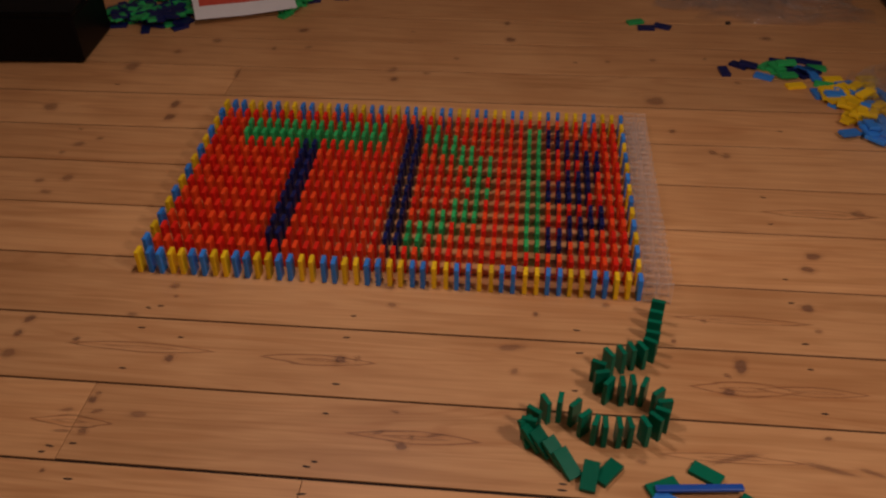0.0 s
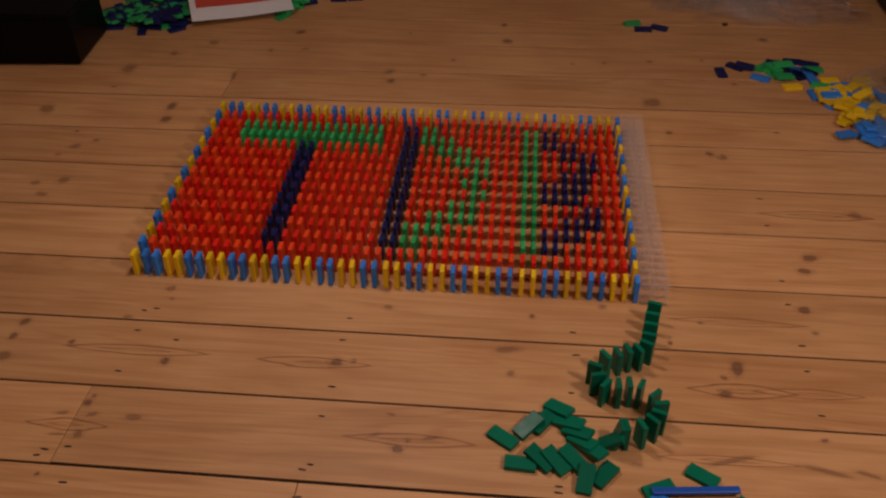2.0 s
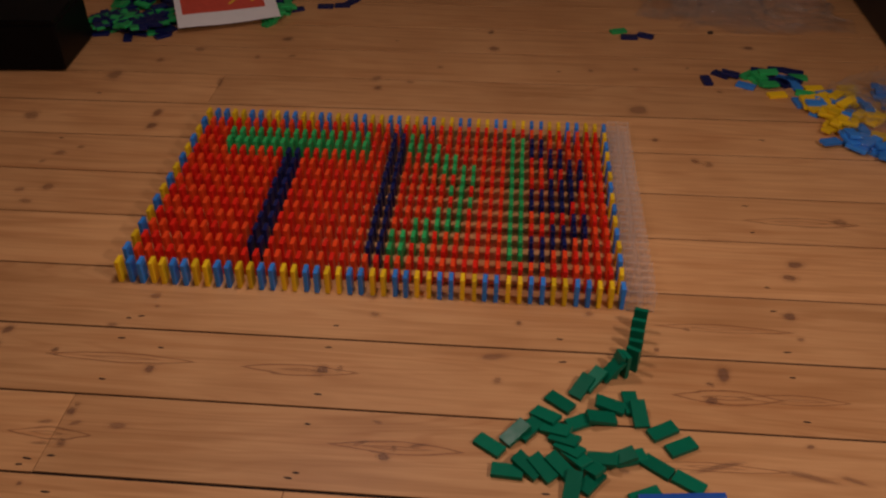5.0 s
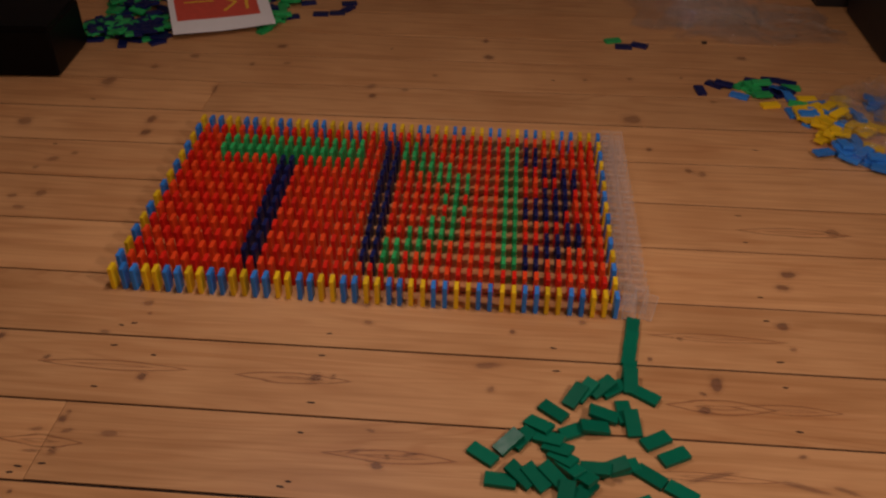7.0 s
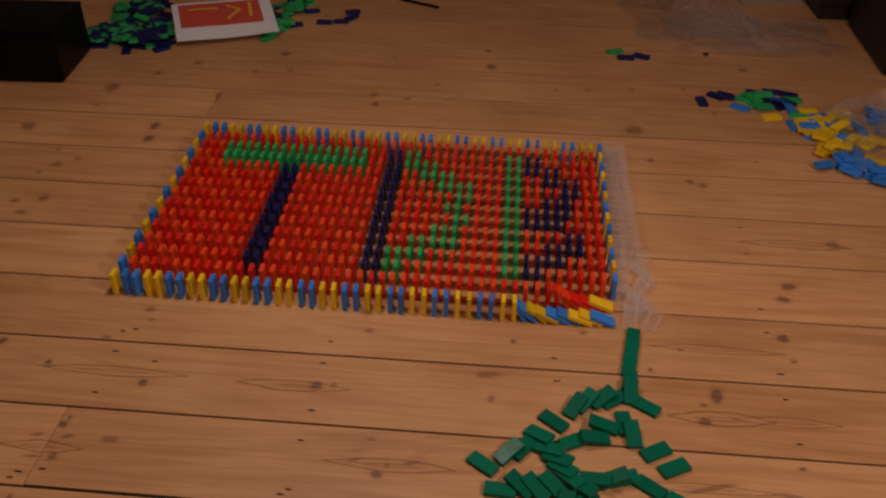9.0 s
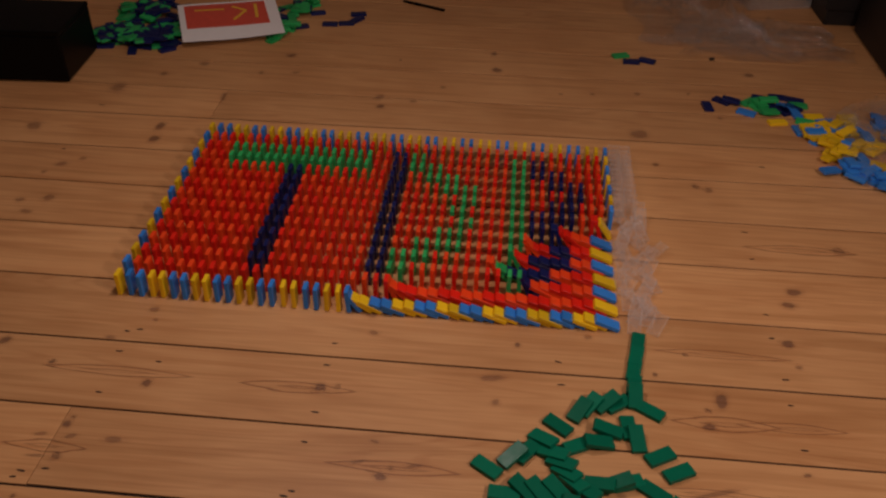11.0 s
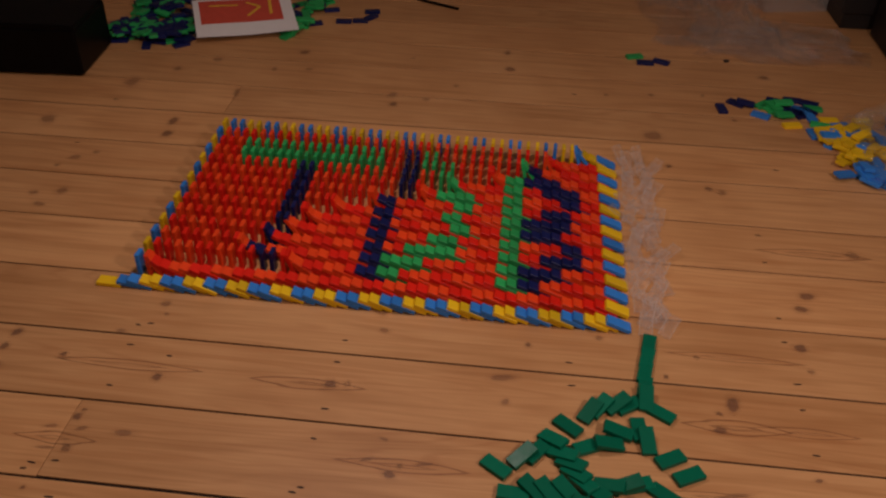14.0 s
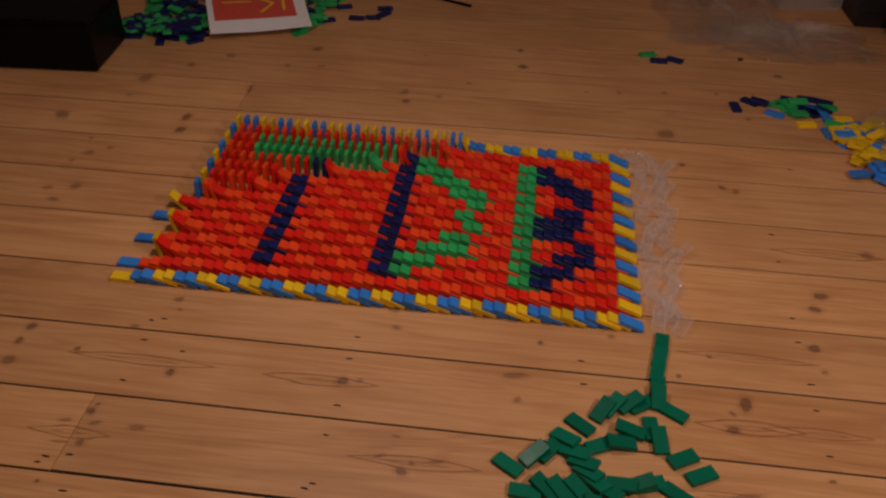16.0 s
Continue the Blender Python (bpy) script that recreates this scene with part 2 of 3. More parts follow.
GREEN_D = {12: (24, 25), 11: (24, 27), 10: (26, 29), 9: (28, 31), 8: (30, 31), 7: (29, 30), 6: (30, 31), 5: (28, 30), 4: (26, 30), 3: (24, 27), 2: (24, 25)}
NAVY_B = {12: (37, 38), 11: (37, 40), 10: (39, 42), 9: (41, 42), 8: (39, 41), 7: (37, 41), 6: (37, 40), 5: (41, 42), 4: (39, 42), 3: (37, 40), 2: (37, 38)}


def field_tone(i, r):
    if r in (0, ROWS - 1):
        return "yellow" if i == 0 or (i - 1) // 2 % 2 else "blue"
    if i == 0:
        return "blue" if r % 2 else "yellow"
    if i == COLS - 1:
        return "yellow" if r % 2 else "blue"
    if r in (11, 12) and 4 <= i <= 19:
        return "green"
    if 2 <= r <= 10 and i in (11, 12):
        return "navy"
    if 2 <= r <= 12:
        if i in (22, 23):
            return "navy"
        if i in (35, 36) or GREEN_D[r][0] <= i <= GREEN_D[r][1]:
            return "green"
        if NAVY_B[r][0] <= i <= NAVY_B[r][1]:
            return "navy"
    return "orange" if ((i - 1) // 2 + r - 1) % 2 == 0 else "red"


rng = random.Random(4)
FIELD = []
for r in range(ROWS):
    for i in range(COLS):
        tone = field_tone(i, r)
        x, y, turn = i * PITCH_X + rng.uniform(-0.0008, 0.0008), r * PITCH_Y + WIDE / 2 + rng.uniform(-0.0009, 0.0009), rng.uniform(-2.2, 2.2)
        edge = r in (0, ROWS - 1) or i in (0, COLS - 1)
        name = {"orange": "orange-red"}.get(tone, tone)
        ob = domino(tone, pose(x, y, 0, 0, 0, turn), f"{name} plastic domino on edge in the " + ("field's yellow and blue border" if edge else "lettered field of dominoes"), "dominoes of the field")
        FIELD.append((ob, r, i, x, y, turn, rng.random(), rng.random()))

# clear dominoes in two lanes beside the field, tipping away from the chain
CLEAR = []
for x in (0.9645, 0.9905):
    for k in range(30):
        y, turn = 0.004 + k * 0.0212 + rng.uniform(-0.001, 0.001), -90 + rng.uniform(-3, 3)
        m = (x + rng.uniform(-0.001, 0.001), y, turn)
        ob = domino("clear", pose(m[0], m[1], 0, 0, 0, turn), "clear transparent plastic domino in the starter lane", "clear starter dominoes")
        CLEAR.append((ob, *m, rng.random(), rng.random()))

# the winding green chain: standing place (x, y) with time of fall, and where it comes to rest
# rows: x, y, heading while standing; seconds of its fall; x, y, heading of its middle at rest
BEND_ONE = [
    (0.836, -0.430, 79, -9, 0.841, -0.406, 79),
    (0.863, -0.406, 117, -9, 0.8685, -0.3945, 52),
    (0.82, -0.407, 127, -0.4, 0.822, -0.3725, 137),
    (0.804, -0.386, 133, -0.36, 0.796, -0.3775, 133),
    (0.784, -0.368, 141, -0.31, 0.7725, -0.3755, 141),
    (0.768, -0.357, 148, -0.25, 0.7445, -0.385, 176),
    (0.753, -0.349, 128, -0.17, 0.7165, -0.338, 145),
    (0.75, -0.334, 80, 0.3, 0.7565, -0.3135, 45),
    (0.759, -0.315, 55, 0.54, 0.7765, -0.3015, 53),
    (0.778, -0.294, 29, 0.7, 0.804, -0.2765, -39),
]
BEND_TWO = [
    (0.801, -0.292, -10, 0.9, 0.82, -0.3035, -25),
    (0.823, -0.302, -41, 1.1, 0.8325, -0.322, -29),
    (0.837, -0.323, -45, 1.28, 0.8395, -0.34, -41),
    (0.854, -0.333, -20, 1.46, 0.85, -0.3575, -52),
    (0.868, -0.334, 0, 1.64, 0.8675, -0.3715, -45),
    (0.889, -0.333, 5, 1.82, 0.8885, -0.356, -12),
    (0.905, -0.331, 10, 2.0, 0.916, -0.3495, 18),
    (0.928, -0.326, 25, 2.22, 0.9305, -0.345, 18),
    (0.944, -0.313, 47, 2.54, 0.9695, -0.3585, -36),
    (0.954, -0.298, 69, 2.76, 1.01, -0.3175, 28),
]
BEND_THREE = [
    (0.957, -0.279, 101, 2.92, 0.985, -0.2885, 30),
    (0.947, -0.261, 132, 3.1, 0.951, -0.258, 97),
    (0.926, -0.245, 156, 3.28, 0.9405, -0.2335, 96),
    (0.908, -0.244, -175, 3.46, 0.904, -0.245, 171),
    (0.891, -0.248, -177, 3.62, 0.889, -0.273, -171),
    (0.871, -0.246, 142, 3.82, 0.8585, -0.279, -153),
    (0.863, -0.226, 104, 4.05, 0.8265, -0.241, 142),
    (0.861, -0.205, 68, 4.26, 0.8635, -0.206, 57),
    (0.881, -0.182, 36, 4.46, 0.8805, -0.193, 51),
]
RUN_UP = [
    (0.902, -0.175, 23, 4.64, 0.909, -0.184, 39),
    (0.919, -0.166, 21, 4.8, 0.9265, -0.182, 36),
    (0.936, -0.162, 32, 4.97, 0.9785, -0.1925, -33),
    (0.949, -0.147, 63, 5.14, 0.9565, -0.1655, 87),
    (0.954, -0.126, 78, 5.32, 0.9575, -0.1355, 80),
    (0.959, -0.1, 79, 5.5, 0.96, -0.1, 78),
    (0.964, -0.074, 77, 5.68, 0.967, -0.062, 77),
    (0.971, -0.047, 75, 5.86, 0.973, -0.026, 80),
]


CHAIN, REST = [], BEND_ONE + BEND_TWO + BEND_THREE + RUN_UP


def resting(k):
    """Where domino k of the chain ends: its tail on the floor, its head on the next one where that lies under it."""
    x, y, _, _, cx, cy, head = REST[k]
    c = Vector((cx, cy, 0))
    near = [Vector((REST[j][4], REST[j][5], 0)) - c for j in range(k + 1, min(k + 4, len(REST)))]
    tip = (8.0 if k == 8 else 14.0) if near and min(v.length for v in near) < 0.034 else 0.0
    f = Vector((math.cos(radians(head)), math.sin(radians(head)), 0))
    base = c - f * (HIGH / 2)
    return pose(base.x, base.y, 0.0004 * (k % 3), 0, tip - 90, head + 180)


for k, (x, y, head, t, _, _, _) in enumerate(REST):
    f = Vector((math.cos(radians(head)), math.sin(radians(head)), 0))
    up = lambda a, s=0.0: pose(x + f.x * s, y + f.y * s, 0, 0, -a, head + 180)
    ob = domino("dark green", up(0), "dark green plastic domino of the winding chain on the floor", "green chain of dominoes")
    last = resting(k)
    q0, q1 = up(42).to_quaternion(), last.to_quaternion()
    half = Matrix.LocRotScale(up(0, 0.004).translation.lerp(last.translation, 0.35), q0.slerp(q1, 0.35), None)
    rows = [(t, up(0)), (t + 0.13, up(9)), (t + 0.25, up(24)), (t + 0.40, half), (t + (1.15 if k in (18, 19, 20) else 0.62), last)]
    if 2 <= k <= 6:
        lean = (66, 60, 52, 42, 26)[k - 2]
        rows = [(0.0, up(lean)), (0.45, up(lean + 0.3 * (74 - lean))), (0.64 + 0.02 * k, half), (0.84 + 0.03 * k, last)]
    if t < 0:
        gone = [row for row in rows if row[0] <= 0]
        rest = [row for row in rows if row[0] > 0.02]
        if not rest:
            rows = [(0.0, last)]
        else:
            (t0, m0), (t1, m1) = gone[-1], rest[0]
            w = -t0 / (t1 - t0)
            m = Matrix.LocRotScale(m0.translation.lerp(m1.translation, w), m0.to_quaternion().slerp(m1.to_quaternion(), w), None)
            rows = [(0.0, m)] + rest
    elif t > 0.02:
        rows = [(0.0, up(0))] + rows
    CHAIN.append((ob, rows + [(16.0, last)]))

# ---- things at rest ----
# dominoes and a blue bar where the chain begins
domino("dark green", pose(0.992, -0.372, 0.0, 0, -90, 148), "dark green plastic domino lying flat under a blue bar", "green chain of dominoes")
domino("dark green", pose(1.055, -0.425, 0.0, 0, -90, 148), "dark green plastic domino lying flat under a blue bar", "green chain of dominoes")
domino("dark green", pose(0.925, -0.424, 0.0, 0, -90, 205), "dark green plastic domino lying flat beside a blue bar", "green chain of dominoes")
domino("blue", pose(0.845, -0.452, 0.0, 0, -90, 100), "blue plastic domino lying flat on the floor", "loose dominoes")
domino("blue", pose(0.975, -0.452, 0.0, 0, -90, -30), "blue plastic domino lying flat beside a blue bar", "loose dominoes")
bar = part("plastic_bar", box(-0.064, 0.064, -0.006, 0.006, 0, 0.006, 0.002, 2), plastic("deep_blue_plastic", (0.012, 0.075, 0.36)))
bar.matrix_world = pose(0.9975, -0.416, 0.0086, 0, 0, 6)
tagged(bar, "long slim blue plastic bar lying over green dominoes", "plastic bar")


def heap(count, tones, spots, seed, label, group, top=0.024):
    """Loose dominoes tipped out in a flat heap; later ones lie on earlier ones."""
    rnd, laid = random.Random(seed), []
    for k in range(count):
        cx, cy, sx, sy = spots[k % len(spots)]
        x, y = cx + rnd.gauss(0, 0.5) * sx, cy + rnd.gauss(0, 0.5) * sy
        under = [z for a, b, z in laid if math.hypot(a - x, b - y) < 0.026]
        z = min(max(under) + 0.0084, top) if under else 0.0
        laid.append((x, y, z))
        tone, turn, tilt = rnd.choice(tones), rnd.uniform(0, 360), rnd.uniform(3, 9) if z else 0
        c, s = math.cos(radians(turn)), math.sin(radians(turn))
        domino(tone, pose(x + 0.024 * c, y + 0.024 * s, max(0.0, z - 0.001), 0, tilt - 90, turn), f"{tone} plastic domino lying loose {label}", group)


heap(165, ("navy", "green", "navy", "green", "navy"), [(-0.445, 1.15, 0.08, 0.08), (-0.37, 1.24, 0.12, 0.12), (-0.44, 1.36, 0.09, 0.09), (-0.35, 1.14, 0.09, 0.06)], 3, "in a heap beside a black box", "navy and green heap")
heap(30, ("navy", "green", "green"), [(-0.01, 1.36, 0.06, 0.10), (0.03, 1.46, 0.05, 0.06), (-0.10, 1.40, 0.12, 0.08), (-0.02, 1.275, 0.03, 0.015)], 8, "partly under a printed sheet", "navy and green heap", 0.009)
heap(26, ("green",), [(0.035, 1.43, 0.03, 0.05), (0.05, 1.53, 0.04, 0.04), (0.02, 1.30, 0.02, 0.03), (0.0, 1.235, 0.02, 0.012)], 17, "beside a printed sheet", "navy and green heap", 0.017)
for x, y, turn in ((0.075, 1.330, 205), (0.115, 1.350, 5), (0.165, 1.362, 8), (0.205, 1.380, 60), (0.190, 1.44, 15), (0.06, 1.43, 20)):
    domino("navy", pose(x, y, 0, 0, -90, turn + 180), "navy plastic domino lying flat near a heap", "navy and green heap")
domino("green", pose(1.055, 1.248, 0, 0, -90, 20), "green plastic domino lying flat on the boards", "loose dominoes")
domino("navy", pose(1.085, 1.200, 0, 0, -90, 0), "navy plastic domino lying flat on the boards", "loose dominoes")
domino("navy", pose(1.130, 1.204, 0, 0, -90, -25), "navy plastic domino lying flat on the boards", "loose dominoes")
def strewn(tone, spots, label):
    """Dominoes that lie one by one where they slid; the later ones rest on the earlier."""
    for x, y, turn in spots:
        under = [z for a, b, z in SPREAD if math.hypot(a - x, b - y) < 0.027]
        z = min(max(under) + 0.0075, 0.026) if under else 0.009 if 1.46 < x < 1.66 and y < 0.87 else 0.0
        SPREAD.append((x, y, z))
        c, s = math.cos(radians(turn)), math.sin(radians(turn))
        domino(tone, pose(x + 0.024 * c, y + 0.024 * s, max(0.0, z - 0.001), 0, (5 if z else 0) - 90, turn), f"{tone} plastic domino lying loose {label}", "mixed heap")


SPREAD = []
heap(18, ("yellow",), [(1.489, 0.830, 0.02, 0.02), (1.516, 0.769, 0.025, 0.02), (1.563, 0.840, 0.02, 0.02)], 31, "in a mixed heap", "mixed heap", 0.009)
heap(30, ("yellow", "yellow", "yellow", "blue"), [(1.50, 0.80, 0.035, 0.03), (1.545, 0.82, 0.03, 0.03), (1.61, 0.77, 0.04, 0.05), (1.52, 0.70, 0.02, 0.015)], 21, "in a mixed heap", "mixed heap")
heap(14, ("blue",), [(1.55, 0.635, 0.03, 0.015), (1.58, 0.60, 0.03, 0.02), (1.67, 0.88, 0.03, 0.03)], 5, "in a mixed heap", "mixed heap")
heap(7, ("green", "navy", "green"), [(1.385, 0.955, 0.02, 0.02), (1.45, 0.96, 0.03, 0.02)], 12, "in a mixed heap", "mixed heap")
strewn("navy", [(1.242, 0.939, -84), (1.286, 0.978, -39), (1.307, 0.968, -16), (1.395, 1.008, -17), (1.443, 1.02, -5), (1.485, 1.008, -17), (1.439, 0.94, -65)], "at the edge of a mixed heap")
strewn("green", [(1.356, 0.98, 44), (1.389, 0.934, -39), (1.398, 0.913, 17), (1.488, 0.977, -5), (1.485, 0.884, -16)], "in a mixed heap")
strewn("yellow", [(1.411, 0.871, 13), (1.514, 0.915, 7), (1.47, 0.812, -91), (1.487, 0.784, -38), (1.54, 0.835, -58), (1.57, 0.848, 62), (1.507, 0.758, -15), (1.529, 0.75, -38), (1.494, 0.685, 44), (1.53, 0.703, -27), (1.604, 0.659, -15), (1.602, 0.923, 7), (1.621, 0.784, -73), (1.611, 0.727, 44), (1.595, 0.755, -97), (1.641, 0.756, -16)], "in a mixed heap")
strewn("blue", [(1.34, 0.917, -28), (1.452, 0.969, -17), (1.47, 0.929, -81), (1.537, 0.889, 16), (1.504, 0.818, -97), (1.559, 0.766, 57), (1.478, 0.623, 23), (1.529, 0.654, -64), (1.571, 0.685, -72), (1.532, 0.601, -37), (1.569, 0.628, -26), (1.593, 0.599, -57), (1.593, 0.56, -19), (1.521, 0.623, -70), (1.668, 0.887, -92), (1.695, 0.912, -42), (1.676, 0.84, -103), (1.607, 0.822, -59)], "in a mixed heap")

# black box with a rounded edge and a recessed panel on its side
crate = new("black_box")
tagged(crate, "glossy black lacquered box standing on the floor", "box")
crate.matrix_world = pose(-0.474, 0.846, 0, 0, 0, 4)
part("body", box(-0.42, 0, 0, 0.225, 0.006, 0.135, 0.006, 2), BLACK, crate)
part("lid", box(-0.42, 0, 0, 0.225, 0.1353, 0.148, 0.003, 2), BLACK, crate)
for fx in (-0.39, -0.03):
    for fy in (0.03, 0.195):
        part("foot", box(fx - 0.012, fx + 0.012, fy - 0.012, fy + 0.012, 0, 0.0055, 0.001), BLACK, crate)

# printed sheet, slightly curled
sheet = new("paper_sheet")
sheet.matrix_world = pose(-0.243, 1.098, 0.020, 8, 0, 22.0)
tagged(sheet, "white paper sheet with red and yellow print", "paper sheet")


def curl(x, y):
    return 0.006 + 0.007 * math.sin(x * 9 + 0.5) * math.sin(y * 11) + 0.02 * max(0, y - 0.12) + 0.002 * math.cos(x * 21)


def flat(x0, x1, y0, y1, lift, nx=14, ny=10):
    bm = bmesh.new()
    for s, top in ((0.0, True), (-0.0004, False)):
        v = [[bm.verts.new((x0 + (x1 - x0) * i / nx, y0 + (y1 - y0) * j / ny, 0)) for i in range(nx + 1)] for j in range(ny + 1)]
        for row in v:
            for p in row:
                p.co.z = curl(p.co.x, p.co.y) + lift + s
        for j in range(ny):
            for i in range(nx):
                q = (v[j][i], v[j][i + 1], v[j + 1][i + 1], v[j + 1][i])
                bm.faces.new(q if top else q[::-1])
    return bm


part("page", flat(0, 0.297, 0, 0.21, 0), PAPER, sheet)
part("red_panel", flat(0.018, 0.262, 0.066, 0.198, 0.0006), PRINT, sheet, "red printed panel")


def stroke(points, wide):
    bm = bmesh.new()
    for (ax, ay), (bx, by) in zip(points, points[1:]):
        d = Vector((bx - ax, by - ay, 0)).normalized()
        n = Vector((-d.y, d.x, 0)) * wide / 2
        prev = None
        for k in range(7):
            p = Vector((ax, ay, 0)).lerp(Vector((bx, by, 0)), k / 6)
            pair = []
            for s in (n, -n):
                c = p + s
                pair.append(bm.verts.new((c.x, c.y, curl(c.x, c.y) + 0.0016)))
            if prev:
                bm.faces.new((prev[0], prev[1], pair[1], pair[0]))
            prev = pair
    return bm


part("yellow_stroke", stroke([(0.048, 0.164), (0.135, 0.162)], 0.008), PRINT_Y, sheet, "yellow printed bar")
part("yellow_stroke", stroke([(0.160, 0.176), (0.200, 0.146), (0.158, 0.098)], 0.009), PRINT_Y, sheet, "yellow printed angle")
part("yellow_stroke", stroke([(0.232, 0.182), (0.228, 0.100)], 0.009), PRINT_Y, sheet, "yellow printed bar")


def crumple(x0, x1, y0, y1, high, seed, nx=96, ny=72):
    """A thin, creased, puffed sheet of film."""
    bm, grid = bmesh.new(), []
    for j in range(ny + 1):
        row = []
        for i in range(nx + 1):
            u, v = i / nx, j / ny
            p = Vector((u * 5 + seed, v * 4, seed * 1.7))
            wob = Vector((noise.noise(p * 0.8), noise.noise(p * 0.8 + Vector((9, 4, 2))), 0)) * 0.09
            puff = (math.sin(math.pi * u) * math.sin(math.pi * v)) ** 0.28
            crease = abs(noise.noise(p * 1.6)) * 0.9 + abs(noise.noise(p * 4.1)) * 0.7 + abs(noise.noise(p * 9.3)) * 0.32
            row.append(bm.verts.new((x0 + (x1 - x0) * u + wob.x, y0 + (y1 - y0) * v + wob.y, 0.003 + high * puff * (0.35 + crease))))
        grid.append(row)
    for j in range(ny):
        for i in range(nx):
            bm.faces.new((grid[j][i], grid[j][i + 1], grid[j + 1][i + 1], grid[j + 1][i]))
    return bm


def film(name, x0, x1, y0, y1, high, seed, label):
    """A bag of two crumpled layers of clear film with a welded seam along its mouth."""
    bag = tagged(new(name), label, "plastic bag")
    part("upper_sheet", crumple(x0, x1, y0, y1, high, seed), FILM, bag)
    part("lower_sheet", crumple(x0 + 0.01, x1 - 0.01, y0 + 0.01, y1 - 0.01, high * 0.25, seed + 0.15), FILM, bag)
    part("seam", crumple(x0 + 0.02, x1 - 0.02, y0 - 0.004, y0 + 0.006, high * 0.2, seed, 54, 3), FILM, bag)
    return bag


film("plastic_bag", 1.08, 1.45, 1.36, 1.86, 0.13, 2.0, "empty crumpled clear plastic bag on the floor")
film("plastic_bag", 1.20, 1.72, 1.30, 1.50, 0.05, 5.0, "flat crinkled clear plastic bag on the floor")
film("plastic_bag", 1.555, 1.86, 0.63, 0.93, 0.07, 8.0, "clear plastic bag over yellow and blue dominoes")

# a clear plastic tub behind the bags and a dark cabinet at the far end
MILKY = clear_mat("milky_plastic", 0.2, (1, 0.97, 0.93), 0.12, 0.0, 0.08)
tub = tagged(new("plastic_tub"), "milky clear plastic tub standing among clear bags", "plastic tub")
tub.matrix_world = pose(1.575, 1.785, 0, 0, 0, 13)
part("base", box(-0.105, 0.105, -0.08, 0.08, 0.002, 0.006, 0.0015, 2), MILKY, tub)
for x0, x1, y0, y1 in ((-0.11, 0.11, -0.085, -0.0815), (-0.11, 0.11, 0.0815, 0.085), (-0.11, -0.1065, -0.081, 0.081), (0.1065, 0.11, -0.081, 0.081)):
    part("side", box(x0, x1, y0, y1, 0, 0.10, 0.001, 2), MILKY, tub)
part("rim", box(-0.118, 0.118, -0.093, -0.0855, 0.094, 0.102, 0.002, 2), MILKY, tub)
case = new("low_cabinet")
case.matrix_world = pose(1.70, 1.575, 0, 0, 0, 1)
tagged(case, "low dark-stained wooden cabinet on the floor", "cabinet")
part("plinth", box(0.01, 0.9, 0.012, 0.40, 0, 0.05, 0.002), DARKWOOD, case)
part("body", box(0, 0.92, 0, 0.42, 0.0505, 0.62, 0.005, 2), DARKWOOD, case)
part("top", box(-0.01, 0.93, -0.01, 0.43, 0.6205, 0.645, 0.005, 2), DARKWOOD, case)
# plain dark block filling the far right corner area beside the cabinet
side = new("dark_block")
side.matrix_world = pose(1.785, 1.165, 0, 0, 0, -1)
tagged(side, "plain dark block with a lid by the cabinet", "chest")
part("body", box(0, 0.5, 0, 0.38, 0.004, 0.40, 0.006, 2), DARKWOOD, side)
part("lid", box(-0.01, 0.51, -0.01, 0.39, 0.4045, 0.425, 0.005, 2), DARKWOOD, side)
crumb = part("crumb", box(-0.008, 0.008, -0.006, 0.006, 0, 0.007, 0.003, 2), NAIL)
crumb.matrix_world = pose(1.302, 1.255, 0, 0, 0, 20)
tagged(crumb, "small dark crumb lying on the boards", "crumb")
stick = part("pen", box(-0.078, 0.078, -0.0045, 0.0045, 0, 0.008, 0.002, 2), BLACK)
stick.matrix_world = pose(0.412, 1.552, 0, 0, 0, -24)
tagged(stick, "slim dark pen lying on the floor", "pen")

# ---- floor boards, the joints open and dark ----
# each joint: its y at x = -0.3 and at x = 1.4
SEAMS = [(y, y) for y in (-2.06, -1.90, -1.74, -1.58, -1.42, -1.26, -1.09, -0.93, -0.77, -0.606)] + [
    (-0.443, -0.441), (-0.284, -0.276), (-0.125, -0.114), (0.044, 0.055), (0.213, 0.230), (0.377, 0.393), (0.535, 0.568),
    (0.703, 0.740), (0.868, 0.906), (1.040, 1.087), (1.205, 1.25), (1.38, 1.43), (1.55, 1.60), (1.715, 1.765), (1.88, 1.93),
] + [(y, y + 0.05) for y in (2.05, 2.22, 2.39, 2.56, 2.73, 2.90)]
JOINTS = {10: (0.036,), 9: (0.419, 1.9), 17: (-0.044,), 14: (2.1,), 12: (-1.1,), 21: (-0.2,)}
GAPS = (0.0029, 0.0021, 0.0022, 0.0020, 0.0020, 0.0024, 0.0026, 0.0032, 0.0028, 0.0030, 0.0032)


def seam(k, x):
    (a, b), u = SEAMS[k], (x + 0.3) / 1.7
    return a + (b - a) * u


